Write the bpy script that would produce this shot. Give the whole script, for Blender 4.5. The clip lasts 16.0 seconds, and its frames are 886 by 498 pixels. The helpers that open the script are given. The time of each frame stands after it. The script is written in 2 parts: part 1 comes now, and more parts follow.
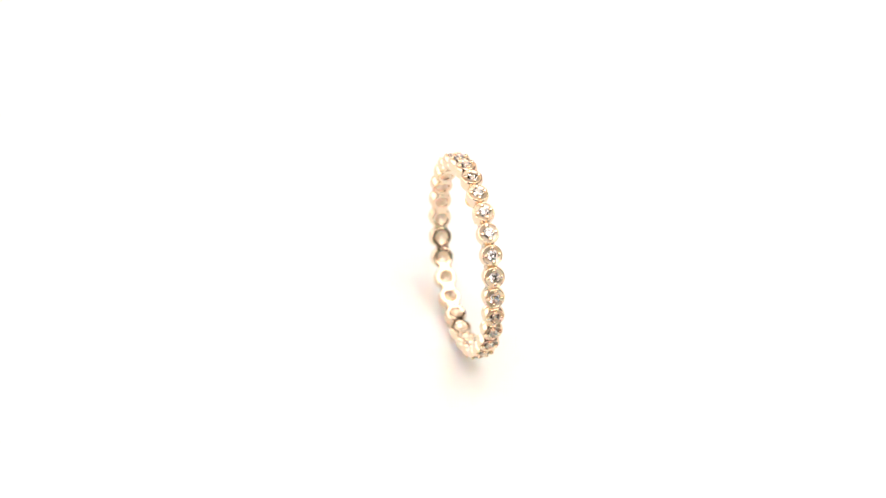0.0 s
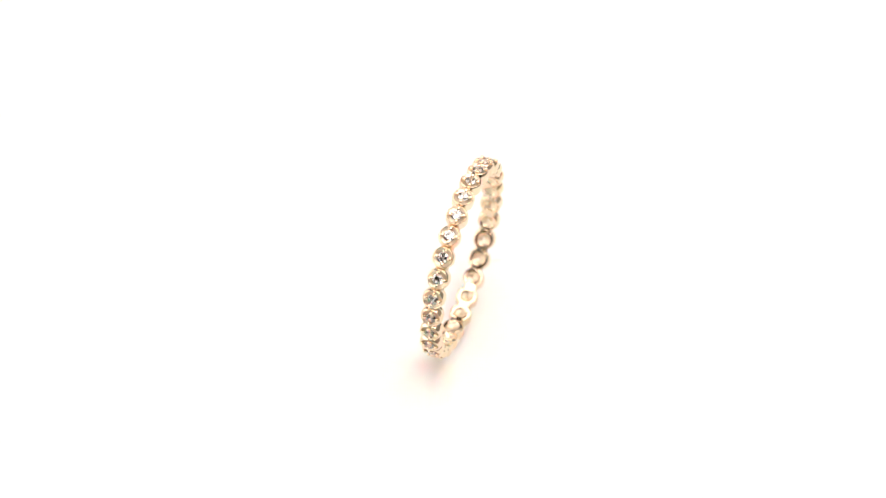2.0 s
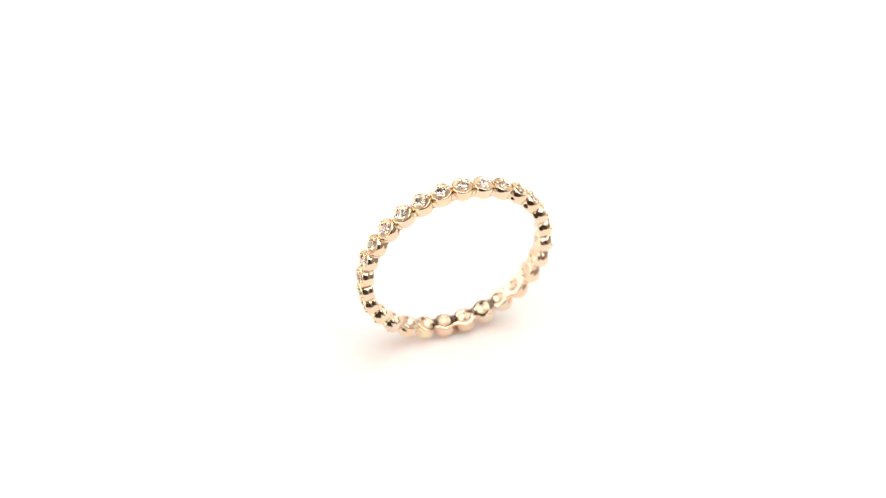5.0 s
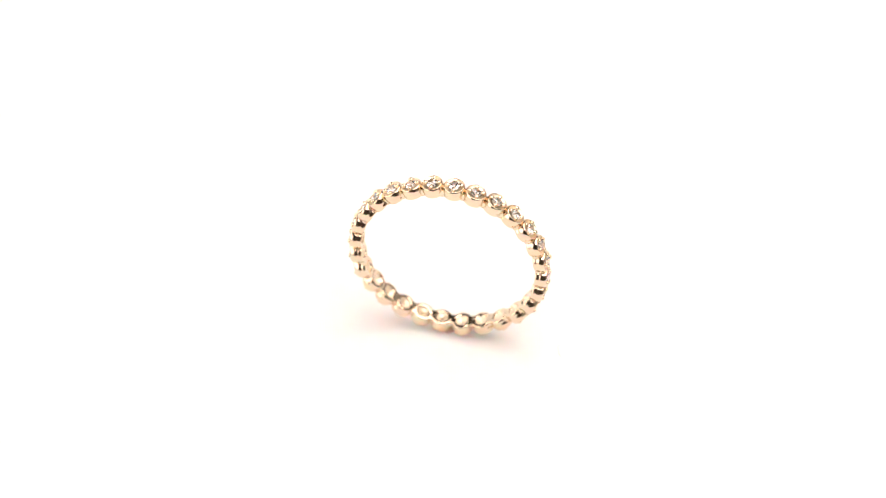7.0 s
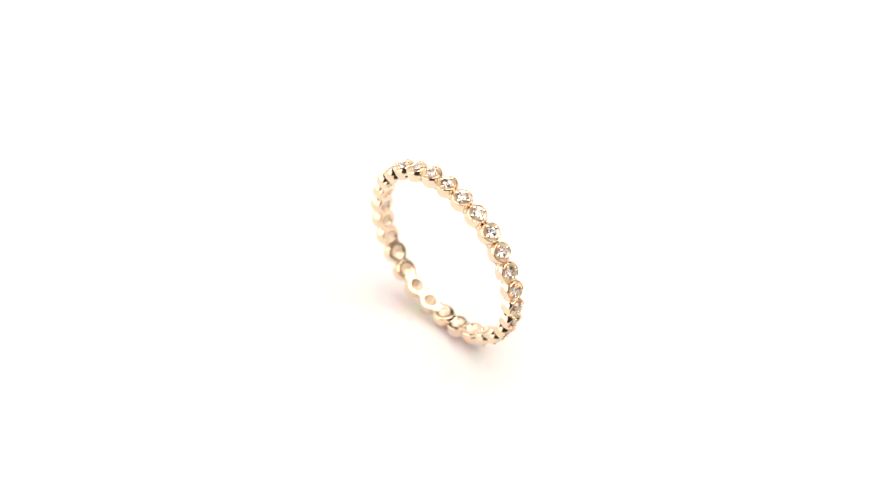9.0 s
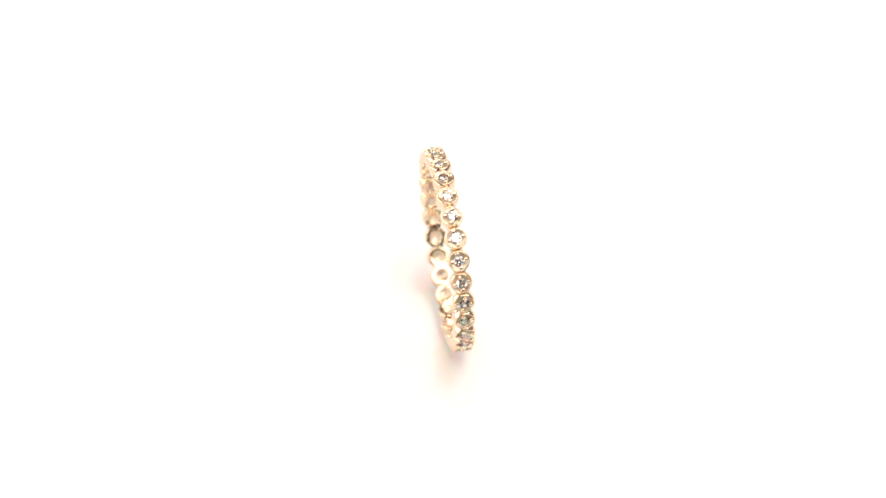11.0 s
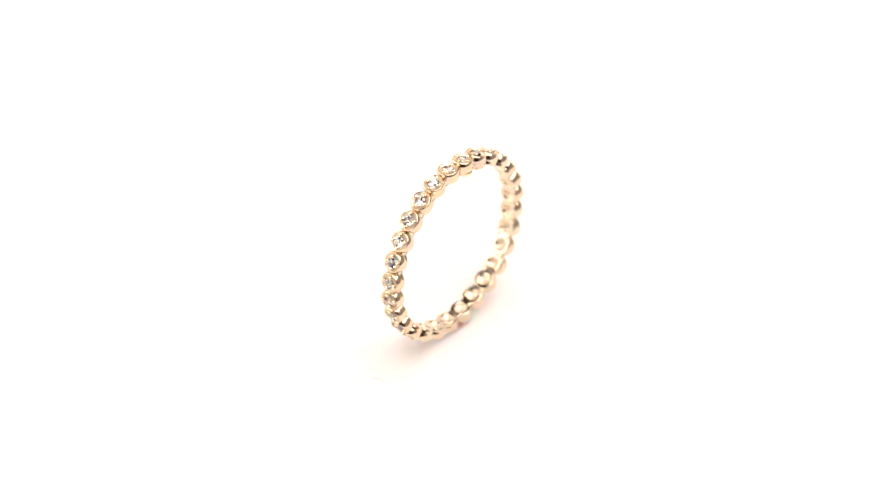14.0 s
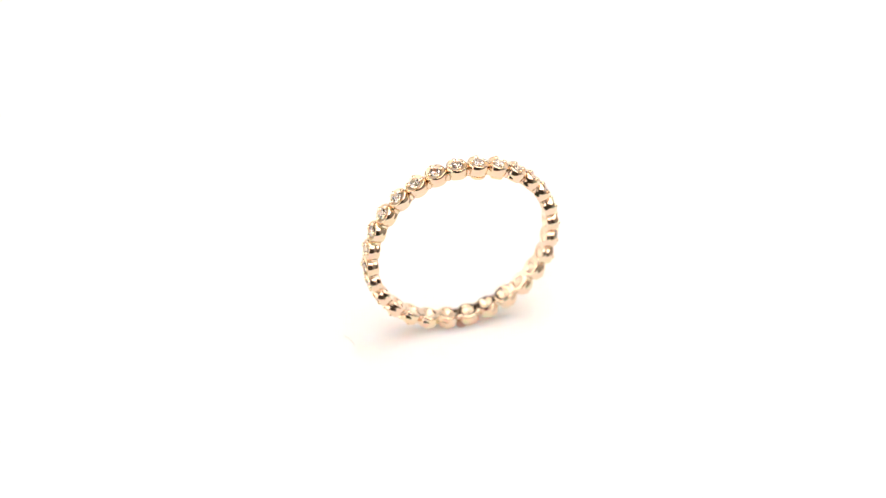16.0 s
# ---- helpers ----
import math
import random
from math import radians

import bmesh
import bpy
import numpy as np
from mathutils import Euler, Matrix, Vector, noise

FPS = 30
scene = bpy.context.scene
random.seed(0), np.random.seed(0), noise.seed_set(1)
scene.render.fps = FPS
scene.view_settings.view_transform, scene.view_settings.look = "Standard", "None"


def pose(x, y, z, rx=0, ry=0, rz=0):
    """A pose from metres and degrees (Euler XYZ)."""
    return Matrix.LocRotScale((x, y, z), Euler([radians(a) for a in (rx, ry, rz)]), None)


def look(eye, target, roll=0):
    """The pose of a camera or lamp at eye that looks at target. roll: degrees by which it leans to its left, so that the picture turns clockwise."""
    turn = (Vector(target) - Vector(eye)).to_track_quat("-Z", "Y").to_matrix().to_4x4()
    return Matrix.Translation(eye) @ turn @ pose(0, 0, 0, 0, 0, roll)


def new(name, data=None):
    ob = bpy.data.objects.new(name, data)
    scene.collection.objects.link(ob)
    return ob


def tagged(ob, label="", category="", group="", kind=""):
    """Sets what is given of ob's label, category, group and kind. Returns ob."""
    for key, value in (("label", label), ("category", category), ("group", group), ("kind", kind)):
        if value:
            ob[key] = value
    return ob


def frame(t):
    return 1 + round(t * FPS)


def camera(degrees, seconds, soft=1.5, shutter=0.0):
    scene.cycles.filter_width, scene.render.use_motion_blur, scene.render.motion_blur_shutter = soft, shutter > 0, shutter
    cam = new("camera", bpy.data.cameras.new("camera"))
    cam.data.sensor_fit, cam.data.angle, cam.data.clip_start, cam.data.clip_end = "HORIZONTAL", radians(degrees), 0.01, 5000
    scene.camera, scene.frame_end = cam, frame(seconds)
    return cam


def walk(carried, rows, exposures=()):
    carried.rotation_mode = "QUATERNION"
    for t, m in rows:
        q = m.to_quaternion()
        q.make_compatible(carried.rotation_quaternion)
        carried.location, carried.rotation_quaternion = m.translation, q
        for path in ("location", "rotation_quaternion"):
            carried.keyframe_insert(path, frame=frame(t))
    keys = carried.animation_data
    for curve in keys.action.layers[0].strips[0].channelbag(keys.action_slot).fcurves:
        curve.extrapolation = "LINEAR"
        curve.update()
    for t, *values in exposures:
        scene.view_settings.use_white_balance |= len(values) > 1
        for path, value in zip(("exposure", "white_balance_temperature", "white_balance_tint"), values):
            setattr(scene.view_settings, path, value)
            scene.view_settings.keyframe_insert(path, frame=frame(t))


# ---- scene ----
MM = 0.001
RING_R = 9.52 * MM         # from the ring's centre to the plane of its settings
STONES = 28
FIRST = 3.439              # degrees, the first setting round the ring
RING_H = 9.98 * MM        # height of the ring's centre over the platter
LEAN = -3.212              # the ring leans a little on its dab of wax
RING_OFF = (0.216 * MM, 0.770 * MM)   # off the turntable's axis


def spin(t):
    """Degrees that the turntable has turned at t seconds."""
    return -75.0985 - 16.732 * t + 0.0277 * (t - 8.0) ** 2


def wander(t):
    """The slight wander of the turntable's axis."""
    w = (t - 8.0) / 8.0
    return (-0.024 + 0.168 * w + 0.547 * w * w) * MM, (0.081 + 0.494 * w - 0.082 * w * w) * MM


def seat(k):
    """Degrees round the ring of setting k; they were soldered a little unevenly."""
    a = radians(360.0 / STONES * k)
    return FIRST + math.degrees(a) + 0.310 * math.cos(a) - 0.988 * math.sin(a) - 0.096 * math.cos(2 * a) - 0.380 * math.sin(2 * a)


# ---- camera ----
cam = camera(12.67, 16.0, soft=1.2)
EYE = Vector((0.0, -0.283328, RING_H + 0.257968))
AIM = Vector((-0.001047, 0.000158, RING_H + 0.000216))
walk(cam, [(0.0, look(EYE, AIM, 1.22)), (16.0, look(EYE, AIM, 1.22))])
cam.data.dof.use_dof = True
cam.data.dof.focus_distance = 0.3775
cam.data.dof.aperture_fstop = 19.0
scene.view_settings.exposure = -0.035

# ---- light ----
world = bpy.data.worlds.new("studio_air")
scene.world = world
world.use_nodes = True
world.node_tree.nodes["Background"].inputs[0].default_value = (1.0, 0.93, 0.86, 1)
world.node_tree.nodes["Background"].inputs[1].default_value = 0.03
LAMP = (1.0, 0.896, 0.847)
TOP_GLOW, WEST_GLOW = 3.3, 1.9


# ---- materials ----
def material(name):
    m = bpy.data.materials.new(name)
    m.use_nodes = True
    return m, m.node_tree.nodes, m.node_tree.links, m.node_tree.nodes["Principled BSDF"]


def noise_bump(nodes, links, bsdf, scale, strength, distance, detail=4.0):
    co = nodes.new("ShaderNodeTexCoord")
    tex = nodes.new("ShaderNodeTexNoise")
    tex.inputs["Scale"].default_value, tex.inputs["Detail"].default_value = scale, detail
    bump = nodes.new("ShaderNodeBump")
    bump.inputs["Strength"].default_value, bump.inputs["Distance"].default_value = strength, distance
    links.new(co.outputs["Object"], tex.inputs["Vector"])
    links.new(tex.outputs["Fac"], bump.inputs["Height"])
    links.new(bump.outputs["Normal"], bsdf.inputs["Normal"])
    return co, tex


def gold_material(name, low, high, rough_low, rough_high, relief):
    """Polished gold with faint tarnish and casting waviness."""
    m, nodes, links, b = material(name)
    b.inputs["Metallic"].default_value = 1.0
    co, tex = noise_bump(nodes, links, b, 900.0, relief, 0.00004)
    big = nodes.new("ShaderNodeTexNoise")
    big.inputs["Scale"].default_value, big.inputs["Detail"].default_value = 350.0, 3.0
    links.new(co.outputs["Object"], big.inputs["Vector"])
    mix = nodes.new("ShaderNodeMix")
    mix.data_type = "RGBA"
    mix.inputs[6].default_value, mix.inputs[7].default_value = (*low, 1), (*high, 1)
    links.new(big.outputs["Fac"], mix.inputs[0])
    links.new(mix.outputs[2], b.inputs["Base Color"])
    rough = nodes.new("ShaderNodeMapRange")
    rough.inputs["To Min"].default_value, rough.inputs["To Max"].default_value = rough_low, rough_high
    fine = nodes.new("ShaderNodeTexNoise")
    fine.inputs["Scale"].default_value = 2600.0
    links.new(co.outputs["Object"], fine.inputs["Vector"])
    links.new(fine.outputs["Fac"], rough.inputs["Value"])
    links.new(rough.outputs["Result"], b.inputs["Roughness"])
    return m


GOLD = gold_material("polished_gold", (0.768, 0.618, 0.448), (0.822, 0.688, 0.522), 0.07, 0.16, 0.10)
GOLD_PRONG = gold_material("bead_gold", (0.78, 0.650, 0.475), (0.835, 0.715, 0.55), 0.06, 0.12, 0.05)
# paler than the polished gold: reflected light in the cups put into the colour
GOLD_CAST = gold_material("brightened_cast_gold", (0.82, 0.690, 0.52), (0.89, 0.770, 0.60), 0.30, 0.50, 0.6)
GOLD_STAMP = gold_material("stamped_gold", (0.83, 0.67, 0.42), (0.88, 0.73, 0.49), 0.16, 0.30, 0.35)

CRYSTAL, nodes, links, b = material("clear_crystal")
b.inputs["Base Color"].default_value = (1.0, 0.965, 0.93, 1)
b.inputs["Transmission Weight"].default_value = 1.0
b.inputs["IOR"].default_value = 2.0
b.inputs["Roughness"].default_value = 0.0


def plain(name, low, high, rough, scale, relief, distance):
    m, nodes, links, b = material(name)
    co, tex = noise_bump(nodes, links, b, scale, relief, distance, 6.0)
    big = nodes.new("ShaderNodeTexNoise")
    big.inputs["Scale"].default_value = scale / 12
    links.new(co.outputs["Object"], big.inputs["Vector"])
    mix = nodes.new("ShaderNodeMix")
    mix.data_type = "RGBA"
    mix.inputs[6].default_value, mix.inputs[7].default_value = (*low, 1), (*high, 1)
    links.new(big.outputs["Fac"], mix.inputs[0])
    links.new(mix.outputs[2], b.inputs["Base Color"])
    b.inputs["Roughness"].default_value = rough
    return m


PLATTER = plain("matt_white_platter", (0.81, 0.80, 0.79), (0.84, 0.83, 0.825), 0.55, 900.0, 0.08, 0.00003)
b = PLATTER.node_tree.nodes["Principled BSDF"]
b.inputs["Subsurface Weight"].default_value = 1.0
b.inputs["Subsurface Radius"].default_value = (1.0, 0.62, 0.48)
b.inputs["Subsurface Scale"].default_value = 0.004
PAPER = plain("white_paper", (0.80, 0.795, 0.79), (0.84, 0.835, 0.83), 0.7, 500.0, 0.1, 0.0001)
FABRIC = plain("dark_studio_wall", (0.040, 0.030, 0.023), (0.060, 0.046, 0.035), 0.9, 60.0, 0.3, 0.002)
GREY = plain("grey_cloth_wall", (0.24, 0.225, 0.205), (0.31, 0.29, 0.27), 0.9, 60.0, 0.3, 0.002)
CASE = plain("black_softbox_cloth", (0.02, 0.02, 0.02), (0.035, 0.034, 0.033), 0.8, 400.0, 0.2, 0.0005)
WAX = plain("pinkish_wax", (0.62, 0.36, 0.28), (0.70, 0.45, 0.36), 0.45, 1500.0, 0.3, 0.0001)
FIBRE = plain("grey_fibre", (0.46, 0.43, 0.41), (0.56, 0.53, 0.51), 0.8, 3000.0, 0.1, 0.00002)


def glow_material(name, strength):
    m, nodes, links, b = material(name)
    b.inputs["Base Color"].default_value = (0.8, 0.8, 0.8, 1)
    b.inputs["Emission Color"].default_value = (*LAMP, 1)
    b.inputs["Emission Strength"].default_value = strength
    return m


TOP_LIGHT = glow_material("top_diffuser_glow", TOP_GLOW)
WEST_LIGHT = glow_material("west_diffuser_glow", WEST_GLOW)


# ---- mesh helpers ----
def mesh_of(name, bm, mat, smooth=True, sharp=None):
    bmesh.ops.recalc_face_normals(bm, faces=bm.faces)
    me = bpy.data.meshes.new(name)
    for f in bm.faces:
        f.smooth = smooth
    bm.to_mesh(me)
    bm.free()
    me.materials.append(mat)
    if sharp is not None:
        me.set_sharp_from_angle(angle=radians(sharp))
    return me


def place(name, me, parent=None, m=None, label=""):
    ob = new(name, me)
    if parent is not None:
        ob.parent = parent
    if m is not None:
        ob.matrix_basis = m
    return tagged(ob, label)


def part(name, bm, mat, parent, label="", m=None, smooth=True, sharp=None):
    return place(name, mesh_of(name, bm, mat, smooth, sharp), parent, m, label)


def lathe(bm, profile, segments, closed=False):
    """A body turned round z from rows of (radius, height)."""
    rings = []
    for r, z in profile:
        if r < 1e-9:
            rings.append([bm.verts.new((0, 0, z))])
        else:
            rings.append([bm.verts.new((r * math.cos(2 * math.pi * i / segments), r * math.sin(2 * math.pi * i / segments), z)) for i in range(segments)])
    pairs = list(zip(rings, rings[1:])) + ([(rings[-1], rings[0])] if closed else [])
    for a, c in pairs:
        for i in range(segments):
            j = (i + 1) % segments
            loop = [a[i % len(a)], a[j % len(a)], c[j % len(c)], c[i % len(c)]]
            loop = list(dict.fromkeys(loop))
            if len(loop) > 2:
                bm.faces.new(loop)
    return bm


def box(bm, size, centre=(0, 0, 0), bevel=0.0, segments=2):
    made = bmesh.ops.create_cube(bm, size=1.0, matrix=Matrix.Translation(centre) @ Matrix.Diagonal((*size, 1)))
    if bevel:
        edges = {e for v in made["verts"] for e in v.link_edges}
        bmesh.ops.bevel(bm, geom=list(edges), offset=bevel, segments=segments, profile=0.5, affect="EDGES")
    return bm


# ---- the large structure ----
def platter():
    root = tagged(new("turntable"), "round matt white turntable platter, slowly turning", "turntable")
    bm = bmesh.new()
    r = 0.16
    lathe(bm, [(0, 0), (0.03, 0), (0.09, 0), (r - 0.006, 0), (r - 0.005, -0.001), (r - 0.005, -0.013), (0, -0.013)], 128)
    part("platter", bm, PLATTER, root, sharp=40)
    bm = bmesh.new()
    lathe(bm, [(r - 0.0045, -0.001), (r - 0.001, -0.0014), (r, -0.003), (r, -0.012), (r - 0.002, -0.014), (r - 0.0045, -0.014)], 128, closed=True)
    part("rim", bm, PLATTER, root, "rounded white rim", sharp=40)
    return root


def setting_room():
    base = bmesh.new()
    lathe(base, [(0, -0.0145), (0.12, -0.0145), (0.125, -0.017), (0.13, -0.038), (0.128, -0.040), (0, -0.040)], 96)
    ob = tagged(new("plinth", mesh_of("plinth", base, PAPER, sharp=40)), "round white plastic plinth under the platter", "plinth")
    # paper sweep: flat floor that curls up into the back wall
    bm = bmesh.new()
    rows = [(-0.75, -0.04), (-0.4, -0.04), (0.25, -0.04)]
    rows += [(0.30 + 0.20 * math.sin(a), 0.16 - 0.20 * math.cos(a)) for a in [math.pi / 2 * i / 12 for i in range(1, 13)]]
    rows += [(0.502, 0.24), (0.504, 0.30)]
    cols = [-0.55, -0.2, 0.2, 0.55]
    grid = [[bm.verts.new((x, y, z)) for x in cols] for y, z in rows]
    for a, c in zip(grid, grid[1:]):
        for i in range(3):
            bm.faces.new((a[i], a[i + 1], c[i + 1], c[i]))
    sweep = tagged(new("backdrop", mesh_of("backdrop", bm, PAPER)), "white seamless paper sweep under the turntable", "backdrop", kind="structure")
    thick = sweep.modifiers.new("thickness", "SOLIDIFY")
    thick.thickness, thick.offset = 0.002, -1
    for name, size, at, mat, text in (
            ("wall_west", (0.02, 1.3, 0.86), (-0.57, -0.13, 0.375), PAPER, "white side wall of the light tent"),
            ("wall_east", (0.02, 1.3, 0.86), (0.57, -0.13, 0.375), GREY, "grey cloth side wall of the light tent"),
            ("wall_south", (1.16, 0.02, 0.86), (0, -0.79, 0.375), FABRIC, "dark front of the studio"),
            ("wall_north", (1.16, 0.02, 0.86), (0, 0.53, 0.375), FABRIC, "dark back wall of the studio"),
            ("ceiling", (1.16, 1.34, 0.02), (0, -0.13, 0.815), FABRIC, "dark studio ceiling"),
            ("floor", (1.16, 1.34, 0.02), (0, -0.13, -0.055), PAPER, "pale studio table top")):
        bm = bmesh.new()
        box(bm, size, bevel=0.002)
        ob = tagged(new(name, mesh_of(name, bm, mat, False)), text, "wall" if "wall" in name else name, kind="structure")
        ob.matrix_basis = pose(*at)


def softbox(width, depth, glow, m, label):
    """A shallow cloth box with a glowing front diffuser, which faces -z."""
    root = tagged(new("softbox"), label, "studio light")
    root.matrix_basis = m
    bm = bmesh.new()
    t = 0.006
    for x, y, sx, sy in ((-width / 2, 0, t, depth + t), (width / 2, 0, t, depth + t), (0, -depth / 2, width - t, t), (0, depth / 2, width - t, t)):
        box(bm, (sx, sy, 0.05), (x, y, 0.025), 0.0015)
    box(bm, (width + t, depth + t, 0.004), (0, 0, 0.053))
    part("case", bm, CASE, root, "black cloth case", smooth=False)
    bm = bmesh.new()
    box(bm, (width - 1.6 * t, depth - 1.6 * t, 0.003), (0, 0, 0.008))
    part("diffuser", bm, glow, root, "glowing white diffuser", smooth=False)
    return root


# ---- the ring ----
def radial(angle, distance):
    """A frame on the ring whose z points outwards, x along the band and y across it."""
    a = radians(angle)
    out, along = Vector((math.cos(a), 0, math.sin(a))), Vector((-math.sin(a), 0, math.cos(a)))
    across = out.cross(along)
    m = Matrix((along, across, out)).transposed().to_4x4()
    m.translation = out * distance
    return m


def cup_mesh():
    """A round cup with a rolled rim, bulging sides and an open bottom."""
    bm = bmesh.new()
    p = [(0.13, -0.60), (0.19, -0.64), (0.27, -0.71), (0.40, -0.75), (0.49, -0.81), (0.55, -0.88), (0.58, -0.93), (0.62, -0.965), (0.70, -0.982), (0.80, -0.985), (0.89, -0.98), (0.94, -0.965), (0.975, -0.945), (1.015, -0.89),
         (1.035, -0.81), (1.04, -0.72), (1.032, -0.64), (1.035, -0.57), (1.06, -0.49), (1.085, -0.39), (1.09, -0.28), (1.08, -0.16), (1.055, -0.03), (1.02, 0.08), (0.98, 0.155), (0.945, 0.18), (0.91, 0.175), (0.885, 0.145),
         (0.83, 0.085), (0.70, 0.055), (0.58, 0.03), (0.51, -0.02), (0.36, -0.25), (0.13, -0.50)]
    lathe(bm, [(r * MM, z * MM) for r, z in p], 40, closed=True)
    for v in bm.verts:
        if v.co.z < -0.78 * MM:
            v.co.z -= v.co.x ** 2 / (2 * 8.44 * MM)
    me = mesh_of("setting", bm, GOLD, sharp=50)
    me.materials.append(GOLD_CAST)
    for f in me.polygons:
        r = math.hypot(f.center.x, f.center.y) / MM
        # the bowl behind the stone and the stone's seat: rougher, paler gold to look lit
        if r < 0.56 or (r < 0.86 and f.center.z > 0):
            f.material_index = 1
    return me


def stone_mesh():
    """A round brilliant: table, crown, girdle and pointed pavilion in flat facets."""
    bm = bmesh.new()
    def ringed(r, z, n, turn=0.0):
        return [bm.verts.new((r * MM * math.cos(2 * math.pi * (i + turn) / n), r * MM * math.sin(2 * math.pi * (i + turn) / n), z * MM)) for i in range(n)]
    ringed(0.32, 0.36, 8)
    ringed(0.45, 0.29, 8, 0.5)
    ringed(0.56, 0.17, 16)
    ringed(0.56, 0.14, 16)
    ringed(0.28, -0.12, 8, 0.5)
    bm.verts.new((0, 0, -0.34 * MM))
    bmesh.ops.convex_hull(bm, input=list(bm.verts))
    bmesh.ops.dissolve_limit(bm, angle_limit=radians(1.0), verts=list(bm.verts), edges=list(bm.edges))
    return mesh_of("gemstone", bm, CRYSTAL, False)


def prong_mesh():
    bm = bmesh.new()
    p = [(0.0, 0.0), (0.19, 0.0), (0.20, 0.08), (0.22, 0.16), (0.235, 0.22), (0.225, 0.275), (0.18, 0.325), (0.095, 0.36), (0.0, 0.37)]
    lathe(bm, [(r * MM, z * MM) for r, z in p], 14)
    bmesh.ops.transform(bm, matrix=Matrix.Rotation(radians(-10), 4, "Y"), verts=bm.verts)
    return mesh_of("prong", bm, GOLD_PRONG)


def bridge_mesh():
    """The solder bridge between two cups, narrowed in the middle."""
    bm = bmesh.new()
    box(bm, (0.92 * MM, 1.44 * MM, 0.72 * MM), (0, 0, -0.612 * MM))
    bmesh.ops.subdivide_edges(bm, edges=bm.edges[:], cuts=3, use_grid_fill=True)
    for v in bm.verts:
        u = 1 - min(1.0, abs(v.co.x) / (0.46 * MM))
        v.co.y *= 1 - 0.28 * u
        if v.co.z > -0.45 * MM:
            v.co.z -= 0.08 * MM * u
    bmesh.ops.bevel(bm, geom=[e for e in bm.edges if len(e.link_faces) == 2 and e.calc_face_angle() > 0.9], offset=0.09 * MM, segments=3, profile=0.5, affect="EDGES")
    return mesh_of("bridge", bm, GOLD)


def build_ring():
    ring = tagged(new("ring"), "slim polished yellow gold eternity ring set with round clear stones", "ring")
    up = Matrix.Translation((0, 0, RING_H))
    cup, stone, prong, bridge = cup_mesh(), stone_mesh(), prong_mesh(), bridge_mesh()
    dice = random.Random(7)
    for k in range(STONES):
        m = up @ radial(seat(k), RING_R + dice.uniform(-0.03, 0.03) * MM) @ pose(0, dice.uniform(-0.04, 0.04) * MM, 0, dice.uniform(-2.2, 2.2), dice.uniform(-2.2, 2.2))
        s = place("setting", cup, ring, m, "round polished gold cup")
        place("gemstone", stone, s, pose(0, 0, 0, dice.uniform(-2, 2), dice.uniform(-2, 2), dice.uniform(0, 45)), "clear faceted stone")
        turn = dice.uniform(-14, 14)
        for q in range(4):
            a = turn + 90 * q + dice.uniform(-4, 4)
            place("prong", prong, s, pose(0, 0, 0, 0, 0, a) @ pose(0.68 * MM, 0, dice.uniform(0.02, 0.07) * MM), "gold bead prong")
        place("bridge", bridge, ring, up @ radial(seat(k + 0.5), RING_R), "")
    # the maker's stamped pads, under two neighbouring cups
    bm = bmesh.new()
    lathe(bm, [(0, -0.34 * MM), (0.44 * MM, -0.36 * MM), (0.74 * MM, -0.30 * MM), (0.84 * MM, -0.18 * MM), (0.86 * MM, 0.05 * MM), (0, 0.05 * MM)], 28)
    for i in range(9):
        x, y = (i % 3 - 1) * 0.32 * MM, (i // 3 - 1) * 0.30 * MM
        box(bm, (0.17 * MM, 0.20 * MM, 0.12 * MM), (x + dice.uniform(-0.05, 0.05) * MM, y, -0.35 * MM), 0.03 * MM)
    part("stamped_pad", bm, GOLD_STAMP, ring, "small stamped gold pad", up @ radial(seat(6), RING_R - 0.98 * MM) @ pose(0, 0.26 * MM, 0), sharp=40)
    bm = bmesh.new()
    for x, y, sx, sy in ((-0.50, 0, 0.16, 1.2), (0.50, 0, 0.16, 1.2), (0, -0.53, 0.84, 0.16), (0, 0.53, 0.84, 0.16)):
        box(bm, (sx * MM, sy * MM, 0.30 * MM), (x * MM, y * MM, -0.10 * MM), 0.04 * MM)
    box(bm, (0.86 * MM, 0.92 * MM, 0.12 * MM), (0, 0, -0.02 * MM))
    part("square_pad", bm, GOLD_STAMP, ring, "small square gold pad with raised edges", up @ radial(seat(5), RING_R - 0.98 * MM) @ pose(0, 0.22 * MM, 0), smooth=False)
    return ring


def wax_dab():
    """The little dab that holds the ring upright on the platter."""
    bm = bmesh.new()
    lathe(bm, [(0, 0.30 * MM), (0.3 * MM, 0.28 * MM), (0.55 * MM, 0.20 * MM), (0.72 * MM, 0.08 * MM), (0.78 * MM, 0.0), (0, 0.0)], 24)
    for v in bm.verts:
        n = noise.noise(v.co * 1500.0 + Vector((3.1, 0.4, 1.7)))
        v.co.x *= 1 + 0.25 * n
        v.co.y *= 0.8 + 0.25 * n
    return tagged(new("wax_dab", mesh_of("wax_dab", bm, WAX)), "tiny pinkish wax dab holding the ring upright", "wax")


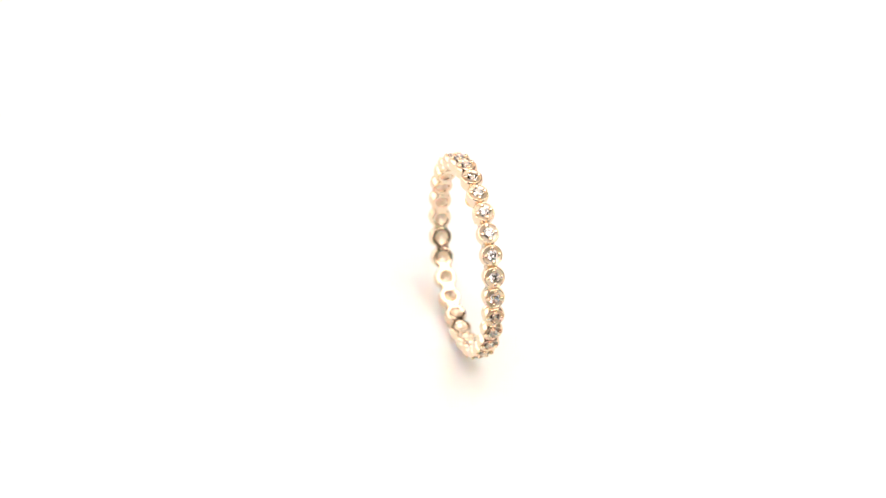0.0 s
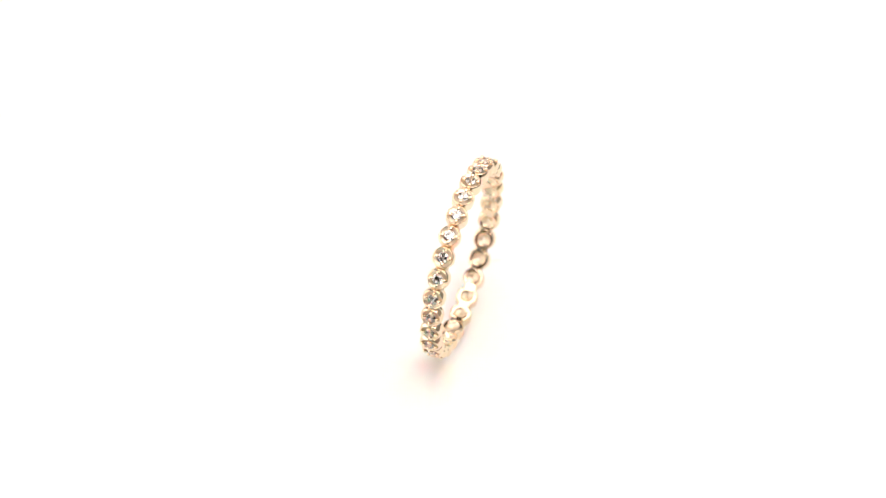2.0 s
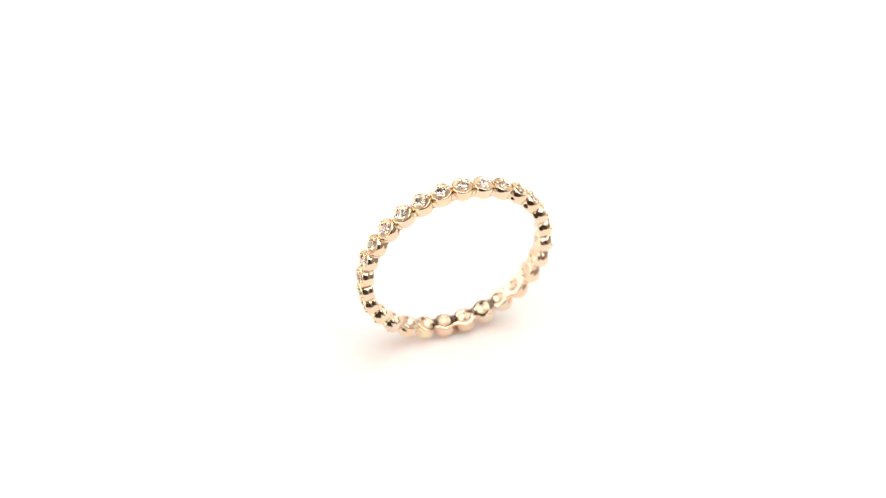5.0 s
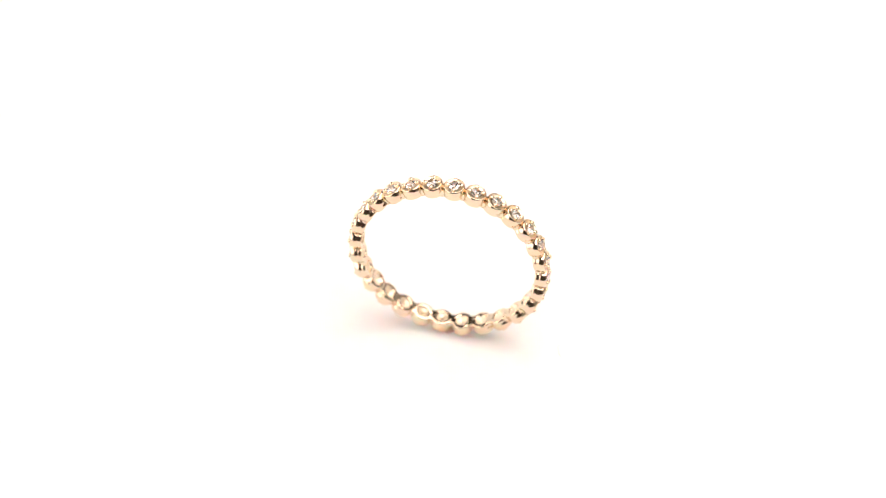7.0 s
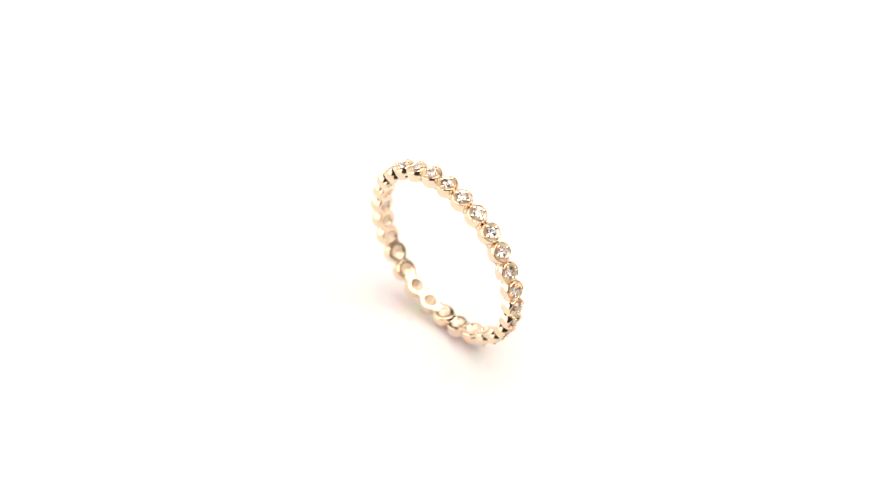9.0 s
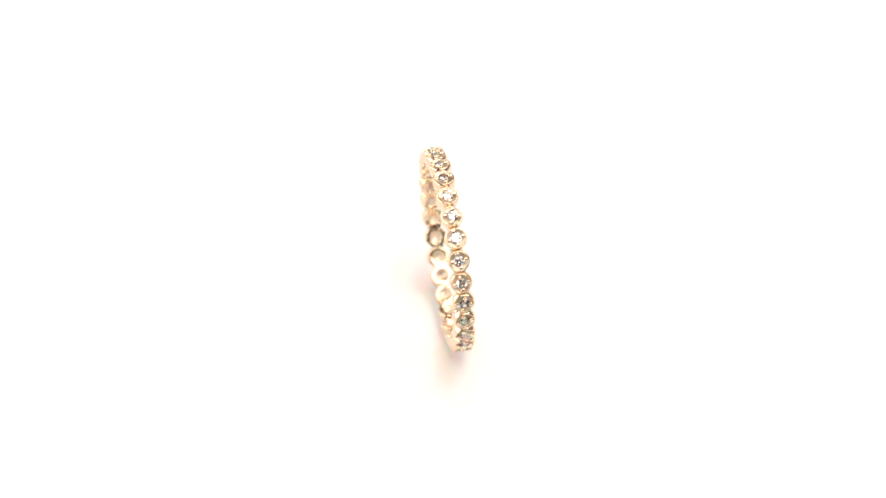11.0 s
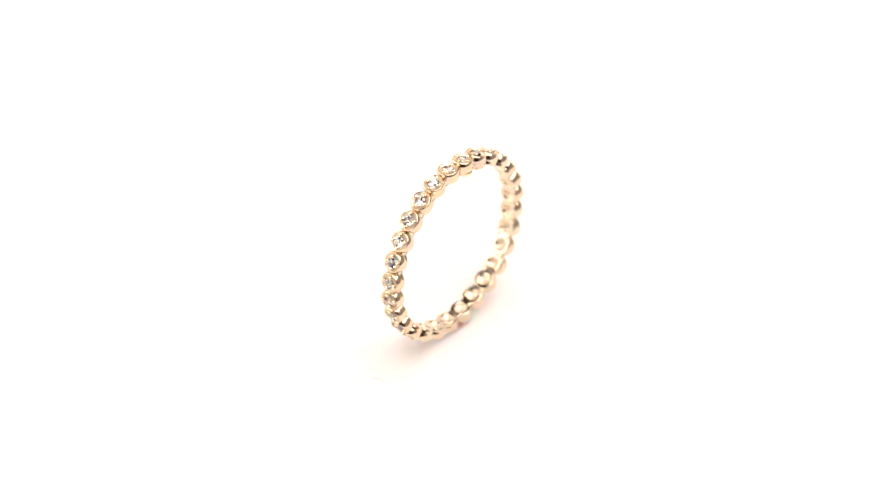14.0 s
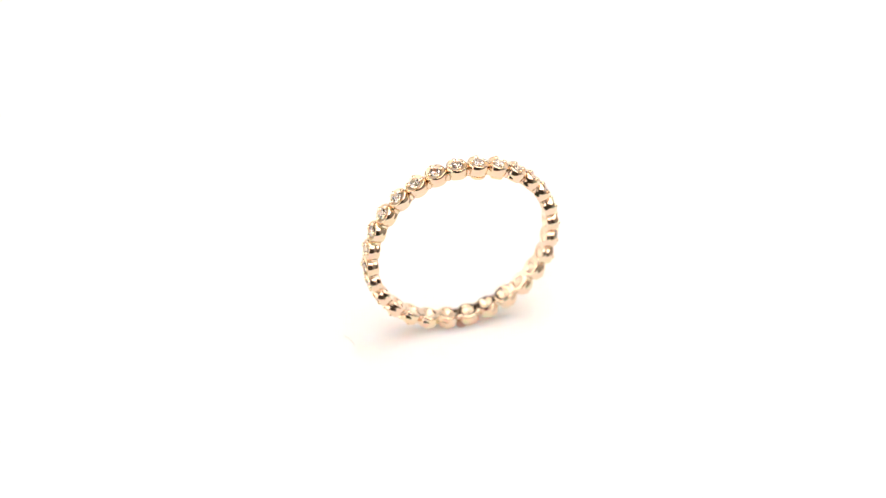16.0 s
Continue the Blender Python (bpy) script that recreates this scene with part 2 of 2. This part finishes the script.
def fibre():
    """A short curled fibre that lies on the platter and turns with it."""
    rows = [Vector((-11.19 + 0.50 * u + 0.22 * math.sin(3.0 * u), 1.76 - 1.70 * u, 0.06 + 0.05 * math.sin(4.0 * u))) * MM for u in [i / 14 for i in range(15)]]
    bm, rings = bmesh.new(), []
    for i, p in enumerate(rows):
        way = (rows[min(i + 1, 14)] - rows[max(i - 1, 0)]).normalized()
        side = way.cross(Vector((0, 0, 1))).normalized()
        top = side.cross(way)
        r = 0.022 * MM
        rings.append([bm.verts.new(p + side * r * math.cos(a) + top * r * math.sin(a)) for a in [2 * math.pi * j / 6 for j in range(6)]])
    for a, c in zip(rings, rings[1:]):
        for j in range(6):
            bm.faces.new((a[j], a[(j + 1) % 6], c[(j + 1) % 6], c[j]))
    bm.faces.new(rings[0]), bm.faces.new(rings[-1])
    bmesh.ops.transform(bm, matrix=Matrix.Translation((-10.96 * MM, 0.74 * MM, 0)) @ pose(0, 0, 0, 0, 0, -0.20) @ Matrix.Translation((10.9 * MM, -0.9 * MM, 0)), verts=bm.verts)
    return tagged(new("fibre", mesh_of("fibre", bm, FIBRE)), "tiny curled pale grey fibre lying on the white platter", "fibre")


def motions():
    times = [0.5 * i for i in range(33)]
    walk(table, [(t, pose(*wander(t), 0, 0, 0, spin(t))) for t in times])
    stand = pose(*RING_OFF, RING_H) @ pose(0, 0, 0, LEAN) @ pose(0, 0, -RING_H)
    walk(speck, [(t, pose(*wander(t), 0, 0, 0, spin(t))) for t in times])
    walk(dab, [(t, pose(*wander(t), 0, 0, 0, spin(t)) @ pose(RING_OFF[0], RING_OFF[1] + RING_H * math.sin(radians(LEAN)), 0)) for t in times])
    walk(ring, [(t, pose(*wander(t), 0, 0, 0, spin(t)) @ stand) for t in times])


table = platter()
setting_room()
softbox(0.72, 0.86, TOP_LIGHT, pose(0.17, -0.05, 0.56, 0, 8, 0), "large overhead softbox with a white diffuser")
softbox(0.50, 1.06, WEST_LIGHT, pose(-0.545, -0.09, 0.27, 0, -90, 0), "tall softbox beside the turntable")
ring = build_ring()
dab = wax_dab()
speck = fibre()
motions()
